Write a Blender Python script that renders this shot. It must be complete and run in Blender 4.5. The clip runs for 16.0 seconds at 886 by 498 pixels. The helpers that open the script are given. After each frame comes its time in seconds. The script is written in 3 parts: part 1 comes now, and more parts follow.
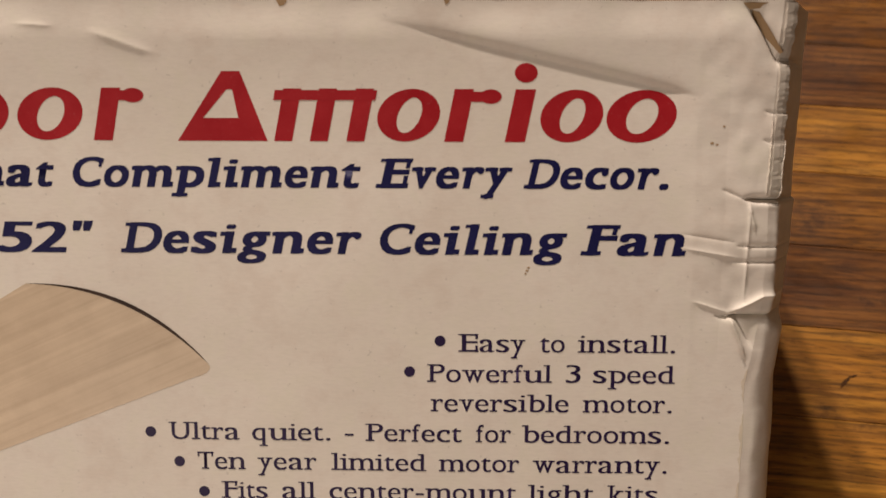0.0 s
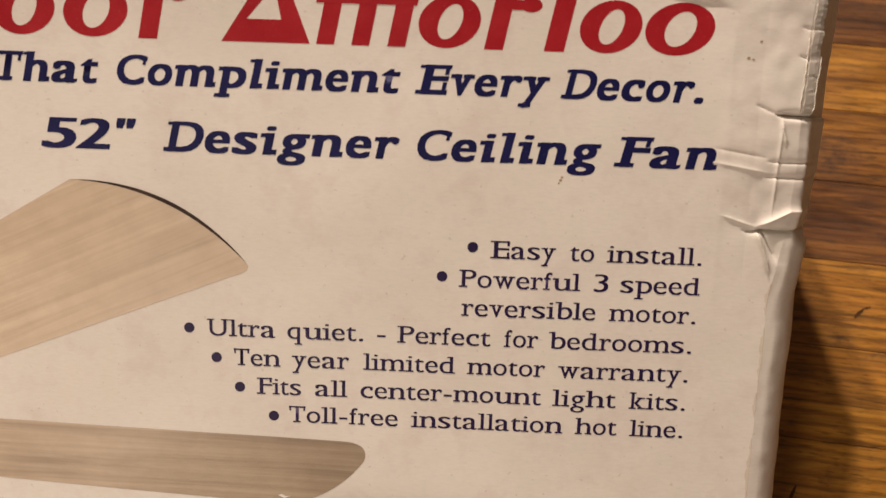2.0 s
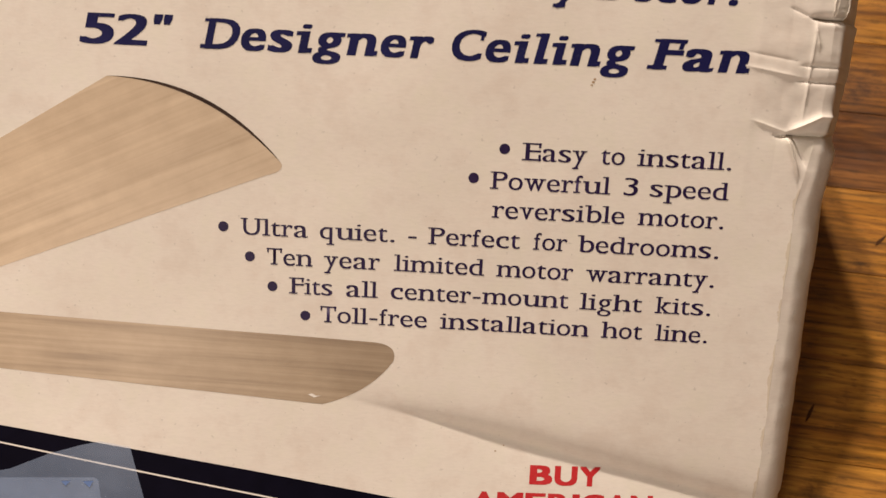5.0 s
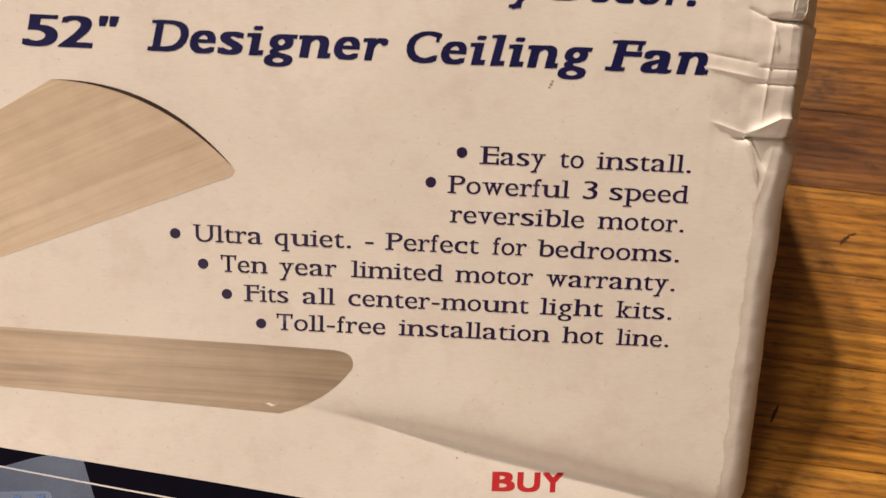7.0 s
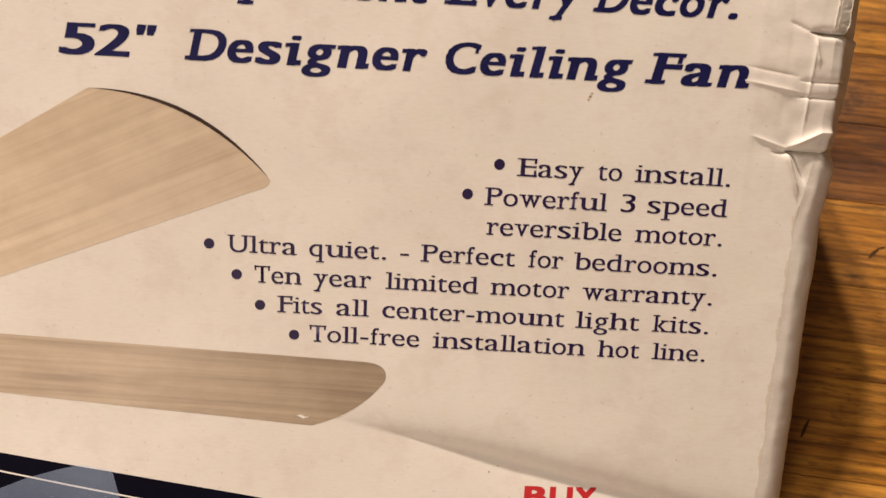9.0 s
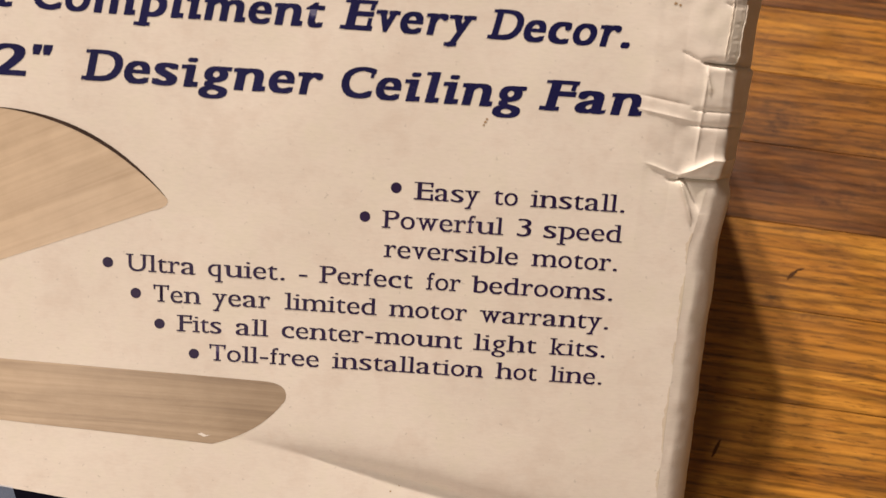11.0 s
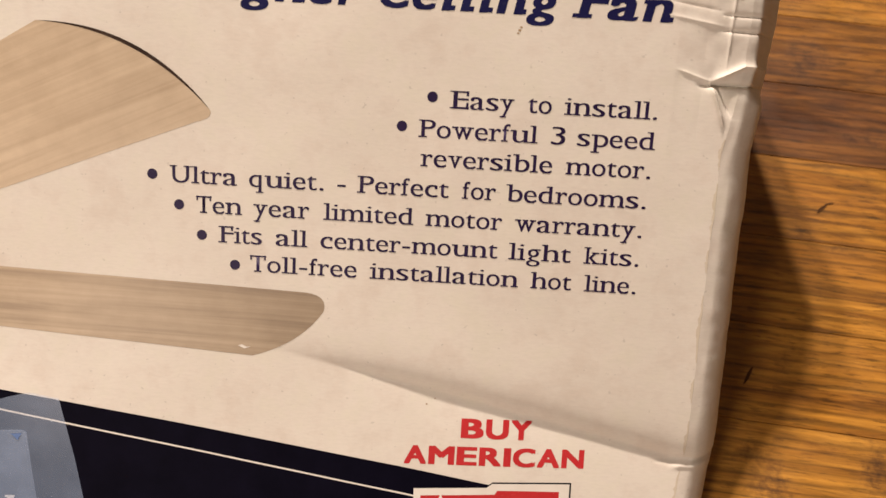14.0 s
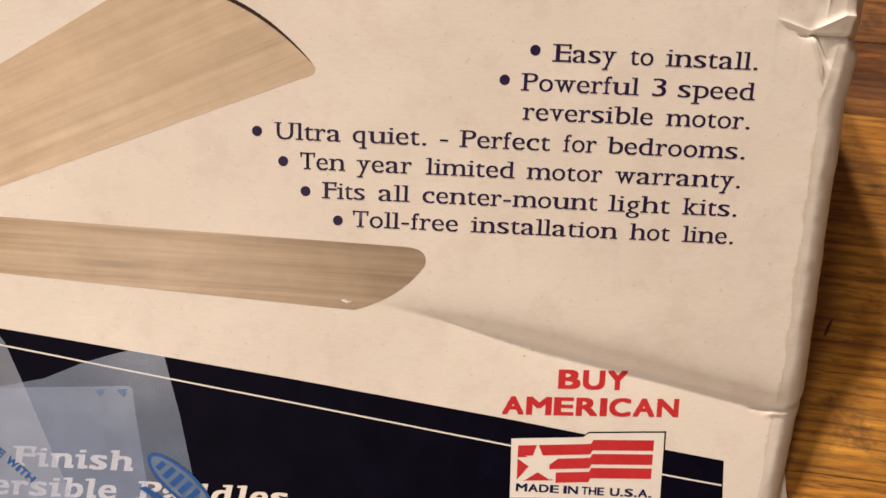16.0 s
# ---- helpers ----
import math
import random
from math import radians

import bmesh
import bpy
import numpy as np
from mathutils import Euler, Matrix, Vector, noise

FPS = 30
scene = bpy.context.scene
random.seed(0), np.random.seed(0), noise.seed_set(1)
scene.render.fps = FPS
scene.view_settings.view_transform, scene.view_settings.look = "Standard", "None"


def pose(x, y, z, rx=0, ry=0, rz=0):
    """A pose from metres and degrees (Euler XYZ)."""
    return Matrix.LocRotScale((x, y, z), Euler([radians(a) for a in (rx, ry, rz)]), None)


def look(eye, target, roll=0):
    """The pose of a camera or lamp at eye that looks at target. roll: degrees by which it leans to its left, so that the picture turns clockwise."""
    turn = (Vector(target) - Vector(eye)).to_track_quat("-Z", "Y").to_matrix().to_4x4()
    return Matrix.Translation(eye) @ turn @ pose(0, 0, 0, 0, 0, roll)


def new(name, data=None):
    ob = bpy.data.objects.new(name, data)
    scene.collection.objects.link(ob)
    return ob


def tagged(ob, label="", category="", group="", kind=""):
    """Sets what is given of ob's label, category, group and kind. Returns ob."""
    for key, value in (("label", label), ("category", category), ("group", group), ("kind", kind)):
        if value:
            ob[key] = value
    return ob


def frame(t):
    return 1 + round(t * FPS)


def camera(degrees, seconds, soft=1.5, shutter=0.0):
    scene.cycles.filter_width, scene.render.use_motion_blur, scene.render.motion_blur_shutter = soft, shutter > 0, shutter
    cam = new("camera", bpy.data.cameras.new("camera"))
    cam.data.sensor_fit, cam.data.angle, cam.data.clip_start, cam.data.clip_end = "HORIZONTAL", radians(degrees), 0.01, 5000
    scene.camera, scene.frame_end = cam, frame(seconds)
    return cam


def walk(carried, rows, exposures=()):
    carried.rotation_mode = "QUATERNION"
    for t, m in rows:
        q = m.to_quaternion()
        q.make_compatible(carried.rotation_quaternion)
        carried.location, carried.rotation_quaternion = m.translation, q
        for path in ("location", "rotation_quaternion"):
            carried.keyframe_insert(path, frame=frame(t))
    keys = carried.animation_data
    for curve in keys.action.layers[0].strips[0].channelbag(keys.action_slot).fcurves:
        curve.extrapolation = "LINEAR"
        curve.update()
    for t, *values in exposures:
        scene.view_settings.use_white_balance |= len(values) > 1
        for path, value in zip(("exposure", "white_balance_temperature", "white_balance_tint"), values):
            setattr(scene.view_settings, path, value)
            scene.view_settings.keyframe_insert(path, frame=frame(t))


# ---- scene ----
cam = camera(59.84, 16.0, soft=1.5)
LIFT = 0.003
PATH = [
    (0, -0.04781, -0.14725, 0.45206, 26.903, 1.970, 0.655),
    (0.5, -0.05337, -0.15571, 0.45195, 26.786, 1.742, 0.980),
    (1, -0.04189, -0.15224, 0.44969, 25.472, 1.473, 1.721),
    (1.5, -0.06199, -0.16258, 0.45278, 24.410, 0.976, 2.258),
    (2, -0.06140, -0.17166, 0.44936, 23.941, 1.397, 2.234),
    (2.5, -0.05125, -0.17368, 0.45319, 23.145, 1.886, 2.158),
    (3, -0.05968, -0.17705, 0.45243, 22.435, 1.725, 1.949),
    (3.5, -0.06381, -0.17875, 0.45294, 21.523, 1.890, 1.710),
    (4, -0.08279, -0.19031, 0.45132, 22.243, 1.831, 2.684),
    (4.5, -0.08338, -0.18785, 0.45174, 22.381, 1.749, 3.075),
    (5, -0.07190, -0.20529, 0.44026, 22.259, 1.413, 3.159),
    (5.2, -0.06493, -0.20312, 0.44133, 22.537, 1.163, 3.296),
    (7.3, -0.06121, -0.19470, 0.43614, 21.701, 0.372, 2.160),
    (7.5, -0.06436, -0.19215, 0.43764, 21.719, 0.444, 2.262),
    (8, -0.07735, -0.19660, 0.43484, 22.150, 0.448, 2.210),
    (10.3, -0.07342, -0.19047, 0.43798, 22.134, -0.340, 3.225),
    (10.5, -0.06252, -0.19025, 0.44048, 22.315, -0.453, 3.174),
    (11, -0.03587, -0.18449, 0.44104, 22.261, -0.630, 3.041),
    (11.5, -0.04007, -0.19691, 0.43696, 22.980, -0.989, 3.136),
    (12, -0.05940, -0.19760, 0.43778, 22.832, -1.041, 3.667),
    (12.5, -0.06738, -0.20537, 0.43858, 23.017, -0.657, 4.567),
    (13, -0.07181, -0.20123, 0.43881, 22.978, -0.152, 4.775),
    (13.5, -0.07113, -0.21049, 0.43643, 23.101, 0.072, 4.117),
    (14, -0.04188, -0.23087, 0.42889, 23.179, 0.663, 3.249),
    (14.5, -0.02416, -0.23493, 0.42785, 22.333, 0.864, 2.334),
    (15, -0.03402, -0.23815, 0.42762, 21.959, 0.711, 1.900),
    (15.5, -0.06809, -0.24494, 0.42837, 21.842, 0.472, 2.067),
    (16, -0.08845, -0.24844, 0.42938, 21.914, 1.014, 2.576),
]
cam.data.dof.use_dof, cam.data.dof.focus_distance, cam.data.dof.aperture_fstop = True, 0.370, 8.0
walk(cam, [(t, pose(x, y, z + LIFT, rx, ry, rz)) for t, x, y, z, rx, ry, rz in PATH],
     [(0.0, -0.52), (1.5, -0.30), (4.0, -0.14), (8.0, -0.05), (16.0, 0.04)])


# ---------------------------------------------------------------- light
def lamp(name, at, aim, size, watts, colour):
    data = bpy.data.lights.new(name, "AREA")
    data.shape, data.size, data.energy, data.color = "DISK", size, watts, colour
    ob = new(name, data)
    ob.matrix_world = look(at, aim)
    return ob


WARM = (1.0, 0.832, 0.695)
lamp("ceiling_bulb", (-0.53, 1.97, 2.2), (0, 0, 0.1), 0.10, 82, WARM)
lamp("ceiling_bulb", (-0.74, 1.91, 2.2), (0, 0, 0.1), 0.10, 72, WARM)
# Unseen fill, added to brighten the printed face from the lower left.
lamp("fill_lamp", (-0.58, -0.90, 0.75), (-0.05, -0.15, 0.06), 0.26, 7.3, WARM)

world = bpy.data.worlds.new("room_air")
world.use_nodes = True
world.node_tree.nodes["Background"].inputs[0].default_value = (0.9, 0.75, 0.6, 1)
world.node_tree.nodes["Background"].inputs[1].default_value = 0.008
scene.world = world


# ---------------------------------------------------------------- materials
class Mat:
    """A node material under construction."""

    def __init__(self, name, rough=0.6, metal=0.0, spec=0.5):
        self.m = bpy.data.materials.new(name)
        self.m.use_nodes = True
        self.n, self.l = self.m.node_tree.nodes, self.m.node_tree.links
        self.b = self.n["Principled BSDF"]
        self.b.inputs["Roughness"].default_value = rough
        self.b.inputs["Metallic"].default_value = metal
        self.b.inputs["Specular IOR Level"].default_value = spec

    def node(self, kind, **values):
        n = self.n.new(kind)
        for key, value in values.items():
            n.inputs[key.replace("_", " ")].default_value = value
        return n

    def link(self, a, b):
        self.l.new(a, b)

    def coords(self, scale=(1, 1, 1), shift=None):
        tc = self.n.new("ShaderNodeTexCoord")
        mp = self.n.new("ShaderNodeMapping")
        mp.inputs["Scale"].default_value = scale
        self.link(tc.outputs["Object"], mp.inputs["Vector"])
        if shift:
            self.link(shift, mp.inputs["Location"])
        return mp.outputs[0]

    def noise(self, vec, scale, detail=4.0, rough=0.55, distort=0.0):
        n = self.node("ShaderNodeTexNoise", Scale=scale, Detail=detail, Roughness=rough, Distortion=distort)
        self.link(vec, n.inputs["Vector"])
        return n.outputs[0]

    def ramp(self, fac, stops):
        r = self.n.new("ShaderNodeValToRGB")
        e = r.color_ramp.elements
        while len(e) < len(stops):
            e.new(0.5)
        for el, (p, c) in zip(e, stops):
            el.position, el.color = p, (*c, 1) if len(c) == 3 else c
        self.link(fac, r.inputs[0])
        return r.outputs[0]

    def mix(self, a, b, fac, mode="MIX"):
        n = self.n.new("ShaderNodeMix")
        n.data_type, n.blend_type = "RGBA", mode
        for sock, v in ((n.inputs[0], fac), (n.inputs[6], a), (n.inputs[7], b)):
            if isinstance(v, (int, float)):
                sock.default_value = v
            elif isinstance(v, tuple):
                sock.default_value = (*v, 1)
            else:
                self.link(v, sock)
        return n.outputs[2]

    def colour(self, out):
        self.link(out, self.b.inputs["Base Color"])

    def bump(self, height, strength, distance):
        n = self.node("ShaderNodeBump", Strength=strength, Distance=distance)
        self.link(height, n.inputs["Height"])
        self.link(n.outputs[0], self.b.inputs["Normal"])


def g(v):
    return (v, v, v)


def paper_material(name, base, dark, rough, grain=1.0):
    m = Mat(name, rough, spec=0.18)
    v = m.coords()
    big = m.noise(v, 9, 5, 0.6)
    fibre = m.noise(m.coords((260, 900, 500)), 1.0, 3, 0.6)
    c = m.ramp(big, [(0.35, dark), (0.62, base)])
    c = m.mix(c, m.ramp(fibre, [(0.3, g(0.86)), (0.6, g(1.0))]), 0.32 * grain, "MULTIPLY")
    specks = m.noise(v, 420, 2, 0.5)
    c = m.mix(c, m.ramp(specks, [(0.25, g(0.55)), (0.30, g(1.0))]), 0.35, "MULTIPLY")
    blot = m.noise(v, 55, 5, 0.65)
    c = m.mix(c, m.ramp(blot, [(0.34, (0.93, 0.90, 0.885)), (0.50, g(1.0)), (0.66, (0.985, 1.0, 0.965))]), 0.75 * grain, "MULTIPLY")
    m.colour(c)
    dimple = m.mix(m.noise(m.coords((300, 500, 400)), 1.0, 4, 0.6), m.noise(v, 95, 3, 0.5), 0.55)
    m.bump(dimple, 0.16, 0.0006)
    return m.m


def ink_material(name, base, worn, rough=0.50, flecks=0.02, spec=0.15):
    m = Mat(name, rough, spec=spec)
    v = m.coords()
    c = m.ramp(m.noise(v, 60, 4, 0.6), [(0.35, base), (0.75, worn)])
    c = m.mix(c, m.ramp(m.noise(v, 900, 2, 0.5), [(0.62, (0, 0, 0)), (0.74, (1, 1, 1))]), flecks, "SCREEN")
    m.colour(c)
    m.bump(m.noise(v, 700, 3), 0.08, 0.0004)
    return m.m


PAPER = paper_material("coated_white_board", (0.80, 0.755, 0.70), (0.74, 0.69, 0.63), 0.62)
SCUFF = paper_material("scuffed_board", (0.54, 0.50, 0.45), (0.38, 0.34, 0.30), 0.85)
RUBBED = paper_material("rubbed_tan_fold", (0.72, 0.655, 0.56), (0.62, 0.545, 0.45), 0.8)
KRAFT = paper_material("brown_kraft_board", (0.42, 0.29, 0.17), (0.34, 0.23, 0.13), 0.8)
NAVY = ink_material("navy_ink", (0.007, 0.0075, 0.058), (0.014, 0.014, 0.085))
VIOLET = ink_material("violet_navy_ink", (0.018, 0.009, 0.047), (0.030, 0.016, 0.066))
RED = ink_material("red_ink", (0.34, 0.010, 0.018), (0.42, 0.022, 0.030))
SCARLET = ink_material("bright_red_ink", (0.50, 0.026, 0.032), (0.58, 0.040, 0.045))
BLACK = ink_material("black_ink", (0.0026, 0.0022, 0.0075), (0.0045, 0.0038, 0.012), 0.60, 0.0, 0.03)
CREAM = ink_material("unprinted_cream", (0.82, 0.79, 0.75), (0.76, 0.72, 0.67), 0.5)
BLUE = ink_material("blue_tape_ink", (0.010, 0.070, 0.30), (0.02, 0.12, 0.40))
PALEBLUE = ink_material("faded_blue_ink", (0.10, 0.18, 0.42), (0.16, 0.24, 0.46))
CHECK = ink_material("dark_oak_check", (0.045, 0.020, 0.008), (0.08, 0.036, 0.014))
DARKLINE = ink_material("dark_brown_ink", (0.030, 0.016, 0.012), (0.06, 0.035, 0.025))


def tape_material(name, clear, haze):
    m = Mat(name, 0.28, spec=0.5)
    v = m.coords()
    m.colour(m.ramp(m.noise(v, 45, 4, 0.6), [(0.3, haze), (0.7, tuple(c * 1.18 for c in haze))]))
    a = m.ramp(m.noise(v, 70, 5, 0.65), [(0.3, g(1 - clear - 0.02)), (0.7, g(1 - clear + 0.02))])
    m.link(a, m.b.inputs["Alpha"])
    m.bump(m.noise(m.coords((60, 160, 60)), 1.0, 2), 0.06, 0.0004)
    return m.m


TAPE = tape_material("clear_packing_tape", 0.78, (0.44, 0.58, 0.88))
TAPE_HAZY = tape_material("hazy_packing_tape", 0.72, (0.54, 0.62, 0.80))
TAPE_PRINT = tape_material("blue_print_on_tape", 0.30, (0.095, 0.17, 0.33))


def blade_material(name, along, light, mid, dark, fade=1.0):
    """Printed picture of pale oak: soft streaks running along the blade."""
    m = Mat(name, 0.45, spec=0.4)
    tc = m.n.new("ShaderNodeTexCoord")
    mp = m.n.new("ShaderNodeMapping")
    mp.inputs["Rotation"].default_value = (0, 0, -along)
    m.link(tc.outputs["Object"], mp.inputs["Vector"])
    mp2 = m.n.new("ShaderNodeMapping")
    mp2.inputs["Scale"].default_value = (6, 210, 1)
    m.link(mp.outputs[0], mp2.inputs["Vector"])
    streak = m.noise(mp2.outputs[0], 1.0, 5, 0.62, 0.4)
    c = m.ramp(streak, [(0.30, dark), (0.5, mid), (0.68, light)])
    blot = m.noise(mp.outputs[0], 55, 4, 0.6)
    c = m.mix(c, m.ramp(blot, [(0.35, (0.86, 0.84, 0.80)), (0.65, (1.0, 1.0, 0.98))]), 0.8, "MULTIPLY")
    # the print darkens towards the blade's tip
    place = m.n.new("ShaderNodeSeparateXYZ")
    m.link(tc.outputs["Object"], place.inputs[0])
    reach = m.node("ShaderNodeMapRange")
    reach.inputs["From Min"].default_value, reach.inputs["From Max"].default_value = -0.16, 0.02
    m.link(place.outputs[0], reach.inputs["Value"])
    c = m.mix(c, m.ramp(reach.outputs[0], [(0.0, g(1.12)), (0.55, g(1.0)), (1.0, g(fade))]), 1.0, "MULTIPLY")
    m.colour(c)
    m.bump(m.noise(m.coords((300, 500, 400)), 1.0, 4, 0.6), 0.14, 0.0005)
    return m.m


def oak_material(name, light, mid, dark, pores):
    """Varnished oak flooring; the grain runs along each board."""
    m = Mat(name, 0.34, spec=0.5)
    info = m.n.new("ShaderNodeObjectInfo")
    mul = m.node("ShaderNodeVectorMath")
    mul.operation = "SCALE"
    cmb = m.n.new("ShaderNodeCombineXYZ")
    for k in range(3):
        m.link(info.outputs["Random"], cmb.inputs[k])
    m.link(cmb.outputs[0], mul.inputs[0])
    mul.inputs["Scale"].default_value = 37.0
    shift = mul.outputs[0]
    v = m.coords((1, 1, 1), shift)
    broad = m.noise(m.coords((5.0, 46, 5), shift), 1.0, 6, 0.66, 1.6)
    grain = m.noise(m.coords((13, 210, 30), shift), 1.0, 6, 0.68, 1.1)
    fine = m.noise(m.coords((75, 800, 90), shift), 1.0, 4, 0.6)
    c = m.ramp(broad, [(0.30, dark), (0.47, mid), (0.66, light)])
    c = m.mix(c, m.ramp(grain, [(0.30, g(0.35)), (0.45, g(0.85)), (0.62, g(1.3))]), 0.75, "MULTIPLY")
    c = m.mix(c, m.ramp(fine, [(0.37, g(0.12)), (0.45, g(1.0))]), pores, "MULTIPLY")
    wave = m.node("ShaderNodeTexWave", Scale=46.0, Distortion=7.0, Detail=3.0, Detail_Scale=1.4, Detail_Roughness=0.6)
    wave.bands_direction = "Y"
    m.link(m.coords((0.07, 1, 1), shift), wave.inputs["Vector"])
    c = m.mix(c, m.ramp(wave.outputs[1], [(0.02, g(0.34)), (0.22, g(0.9)), (0.6, g(1.1))]), 0.55, "MULTIPLY")
    stain = m.noise(v, 26, 6, 0.72)
    c = m.mix(c, m.ramp(stain, [(0.30, (0.16, 0.11, 0.08)), (0.42, g(1.0))]), 0.75, "MULTIPLY")
    tone = m.ramp(info.outputs["Random"], [(0.0, (0.80, 0.74, 0.68)), (1.0, (1.10, 1.08, 1.04))])
    c = m.mix(c, tone, 0.8, "MULTIPLY")
    m.colour(c)
    m.link(m.ramp(stain, [(0.3, g(0.6)), (0.7, g(0.36))]), m.b.inputs["Roughness"])
    m.bump(grain, 0.25, 0.0012)
    return m.m


OAK = oak_material("golden_oak", (0.47, 0.228, 0.033), (0.30, 0.130, 0.017), (0.125, 0.045, 0.007), 0.55)
OAK_PALE = oak_material("honey_oak", (0.46, 0.228, 0.036), (0.31, 0.140, 0.020), (0.15, 0.058, 0.010), 0.4)
OAK_STRIPED = oak_material("brown_striped_oak", (0.27, 0.115, 0.018), (0.155, 0.060, 0.009), (0.065, 0.023, 0.005), 0.6)
OAK_DARK = oak_material("dark_oak", (0.185, 0.076, 0.017), (0.100, 0.037, 0.009), (0.045, 0.016, 0.005), 0.4)


def plaster(name, base):
    m = Mat(name, 0.85, spec=0.3)
    v = m.coords()
    m.colour(m.ramp(m.noise(v, 3, 6, 0.6), [(0.3, tuple(c * 0.92 for c in base)), (0.7, base)]))
    m.bump(m.noise(v, 160, 4), 0.2, 0.002)
    return m.m


WALL = plaster("wall_paint", (0.13, 0.105, 0.08))
CEIL = plaster("ceiling_paint", (0.26, 0.24, 0.21))


# ---------------------------------------------------------------- helpers
def mesh_of(bm, name, material, smooth=False):
    me = bpy.data.meshes.new(name)
    bm.normal_update()
    bm.to_mesh(me)
    bm.free()
    for p in me.polygons:
        p.use_smooth = smooth
    if material:
        me.materials.append(material)
    return me


def part(name, bm, material, parent, label="", smooth=False):
    """Link a bmesh as one mesh object under a thing or a part."""
    ob = new(name, mesh_of(bm, name, material, smooth))
    ob.parent = parent
    return tagged(ob, label)


def slab(lo, hi, bevel=0.0):
    bm = bmesh.new()
    bmesh.ops.create_cube(bm, size=1.0)
    for v in bm.verts:
        v.co = [(a + b) / 2 + c * (b - a) for a, b, c in zip(lo, hi, v.co)]
    if bevel:
        bmesh.ops.bevel(bm, geom=bm.edges[:], offset=bevel, segments=1, affect="EDGES")
    return bm


# ---------------------------------------------------------------- room
ROOM = (-1.9, 1.9, -1.7, 2.5, 2.45)
X0, X1, Y0, Y1, ZC = ROOM
for name, lo, hi in (("wall_north", (X0 - 0.12, Y1, -0.05), (X1 + 0.12, Y1 + 0.12, ZC)),
                     ("wall_south", (X0 - 0.12, Y0 - 0.12, -0.05), (X1 + 0.12, Y0, ZC)),
                     ("wall_east", (X1, Y0, -0.05), (X1 + 0.12, Y1, ZC)),
                     ("wall_west", (X0 - 0.12, Y0, -0.05), (X0, Y1, ZC))):
    tagged(new(name, mesh_of(slab(lo, hi), name, WALL)), "plain painted plaster wall of the room", "wall", kind="structure")
tagged(new("ceiling", mesh_of(slab((X0 - 0.12, Y0 - 0.12, ZC), (X1 + 0.12, Y1 + 0.12, ZC + 0.1)), "ceiling", CEIL)),
       "plain white plaster ceiling", "ceiling", kind="structure")

# ---------------------------------------------------------------- carton
# Local axes: x across the printed face, y up it, z out of it; the face is tilted up from the floor.
TILT, LEAN, RISE = 33.674, 1.492, 0.15679 + LIFT
LEFT, BOTTOM, TOP = -0.345, -0.279, 0.1045


def floor_z(x, y):
    """The floor, seen from the carton's own axes."""
    return -(RISE / 0.8319) + 0.0313 * x - 0.6663 * y


def ease(a, b, v):
    t = min(1.0, max(0.0, (v - a) / (b - a)))
    return t * t * (3 - 2 * t)


def fold_x(y):
    """Where the face turns over into the side."""
    x = 0.0757 + 0.0006 * noise.noise((y * 60, 1.7, 0.2)) + 0.0003 * noise.noise((y * 210, 2.7, 0.2))
    x -= 0.0042 * ease(-0.028, -0.062, y) + 0.0045 * ease(-0.20, -0.26, y)
    x += 0.0016 * ease(-0.0300, -0.0180, y)
    return x - (0.0015 - 0.035 * max(0, y - 0.03)) * ease(0.0228, 0.0242, y)


def valley(x, y, a, b, start, stop, deep, above, below):
    """A bent-in crease from a to b: steep above the line, broad below it."""
    dx, dy = b[0] - a[0], b[1] - a[1]
    long = math.hypot(dx, dy)
    t = ((x - a[0]) * dx + (y - a[1]) * dy) / long
    n = ((y - a[1]) * dx - (x - a[0]) * dy) / long
    w = ease(0, start, t) * (1 - ease(long - stop, long + 1e-6, t)) if stop else ease(0, start, t)
    return -deep * w * math.exp(-abs(n) / (above if n > 0 else below))


def ridge(x, y, a, b, high, wide):
    dx, dy = b[0] - a[0], b[1] - a[1]
    long = math.hypot(dx, dy)
    t = ((x - a[0]) * dx + (y - a[1]) * dy) / long
    n = ((y - a[1]) * dx - (x - a[0]) * dy) / long
    w = ease(-0.15 * long, 0.25 * long, t) * (1 - ease(0.75 * long, 1.15 * long, t))
    return high * w * math.exp(-1.3 * abs(n) / wide)


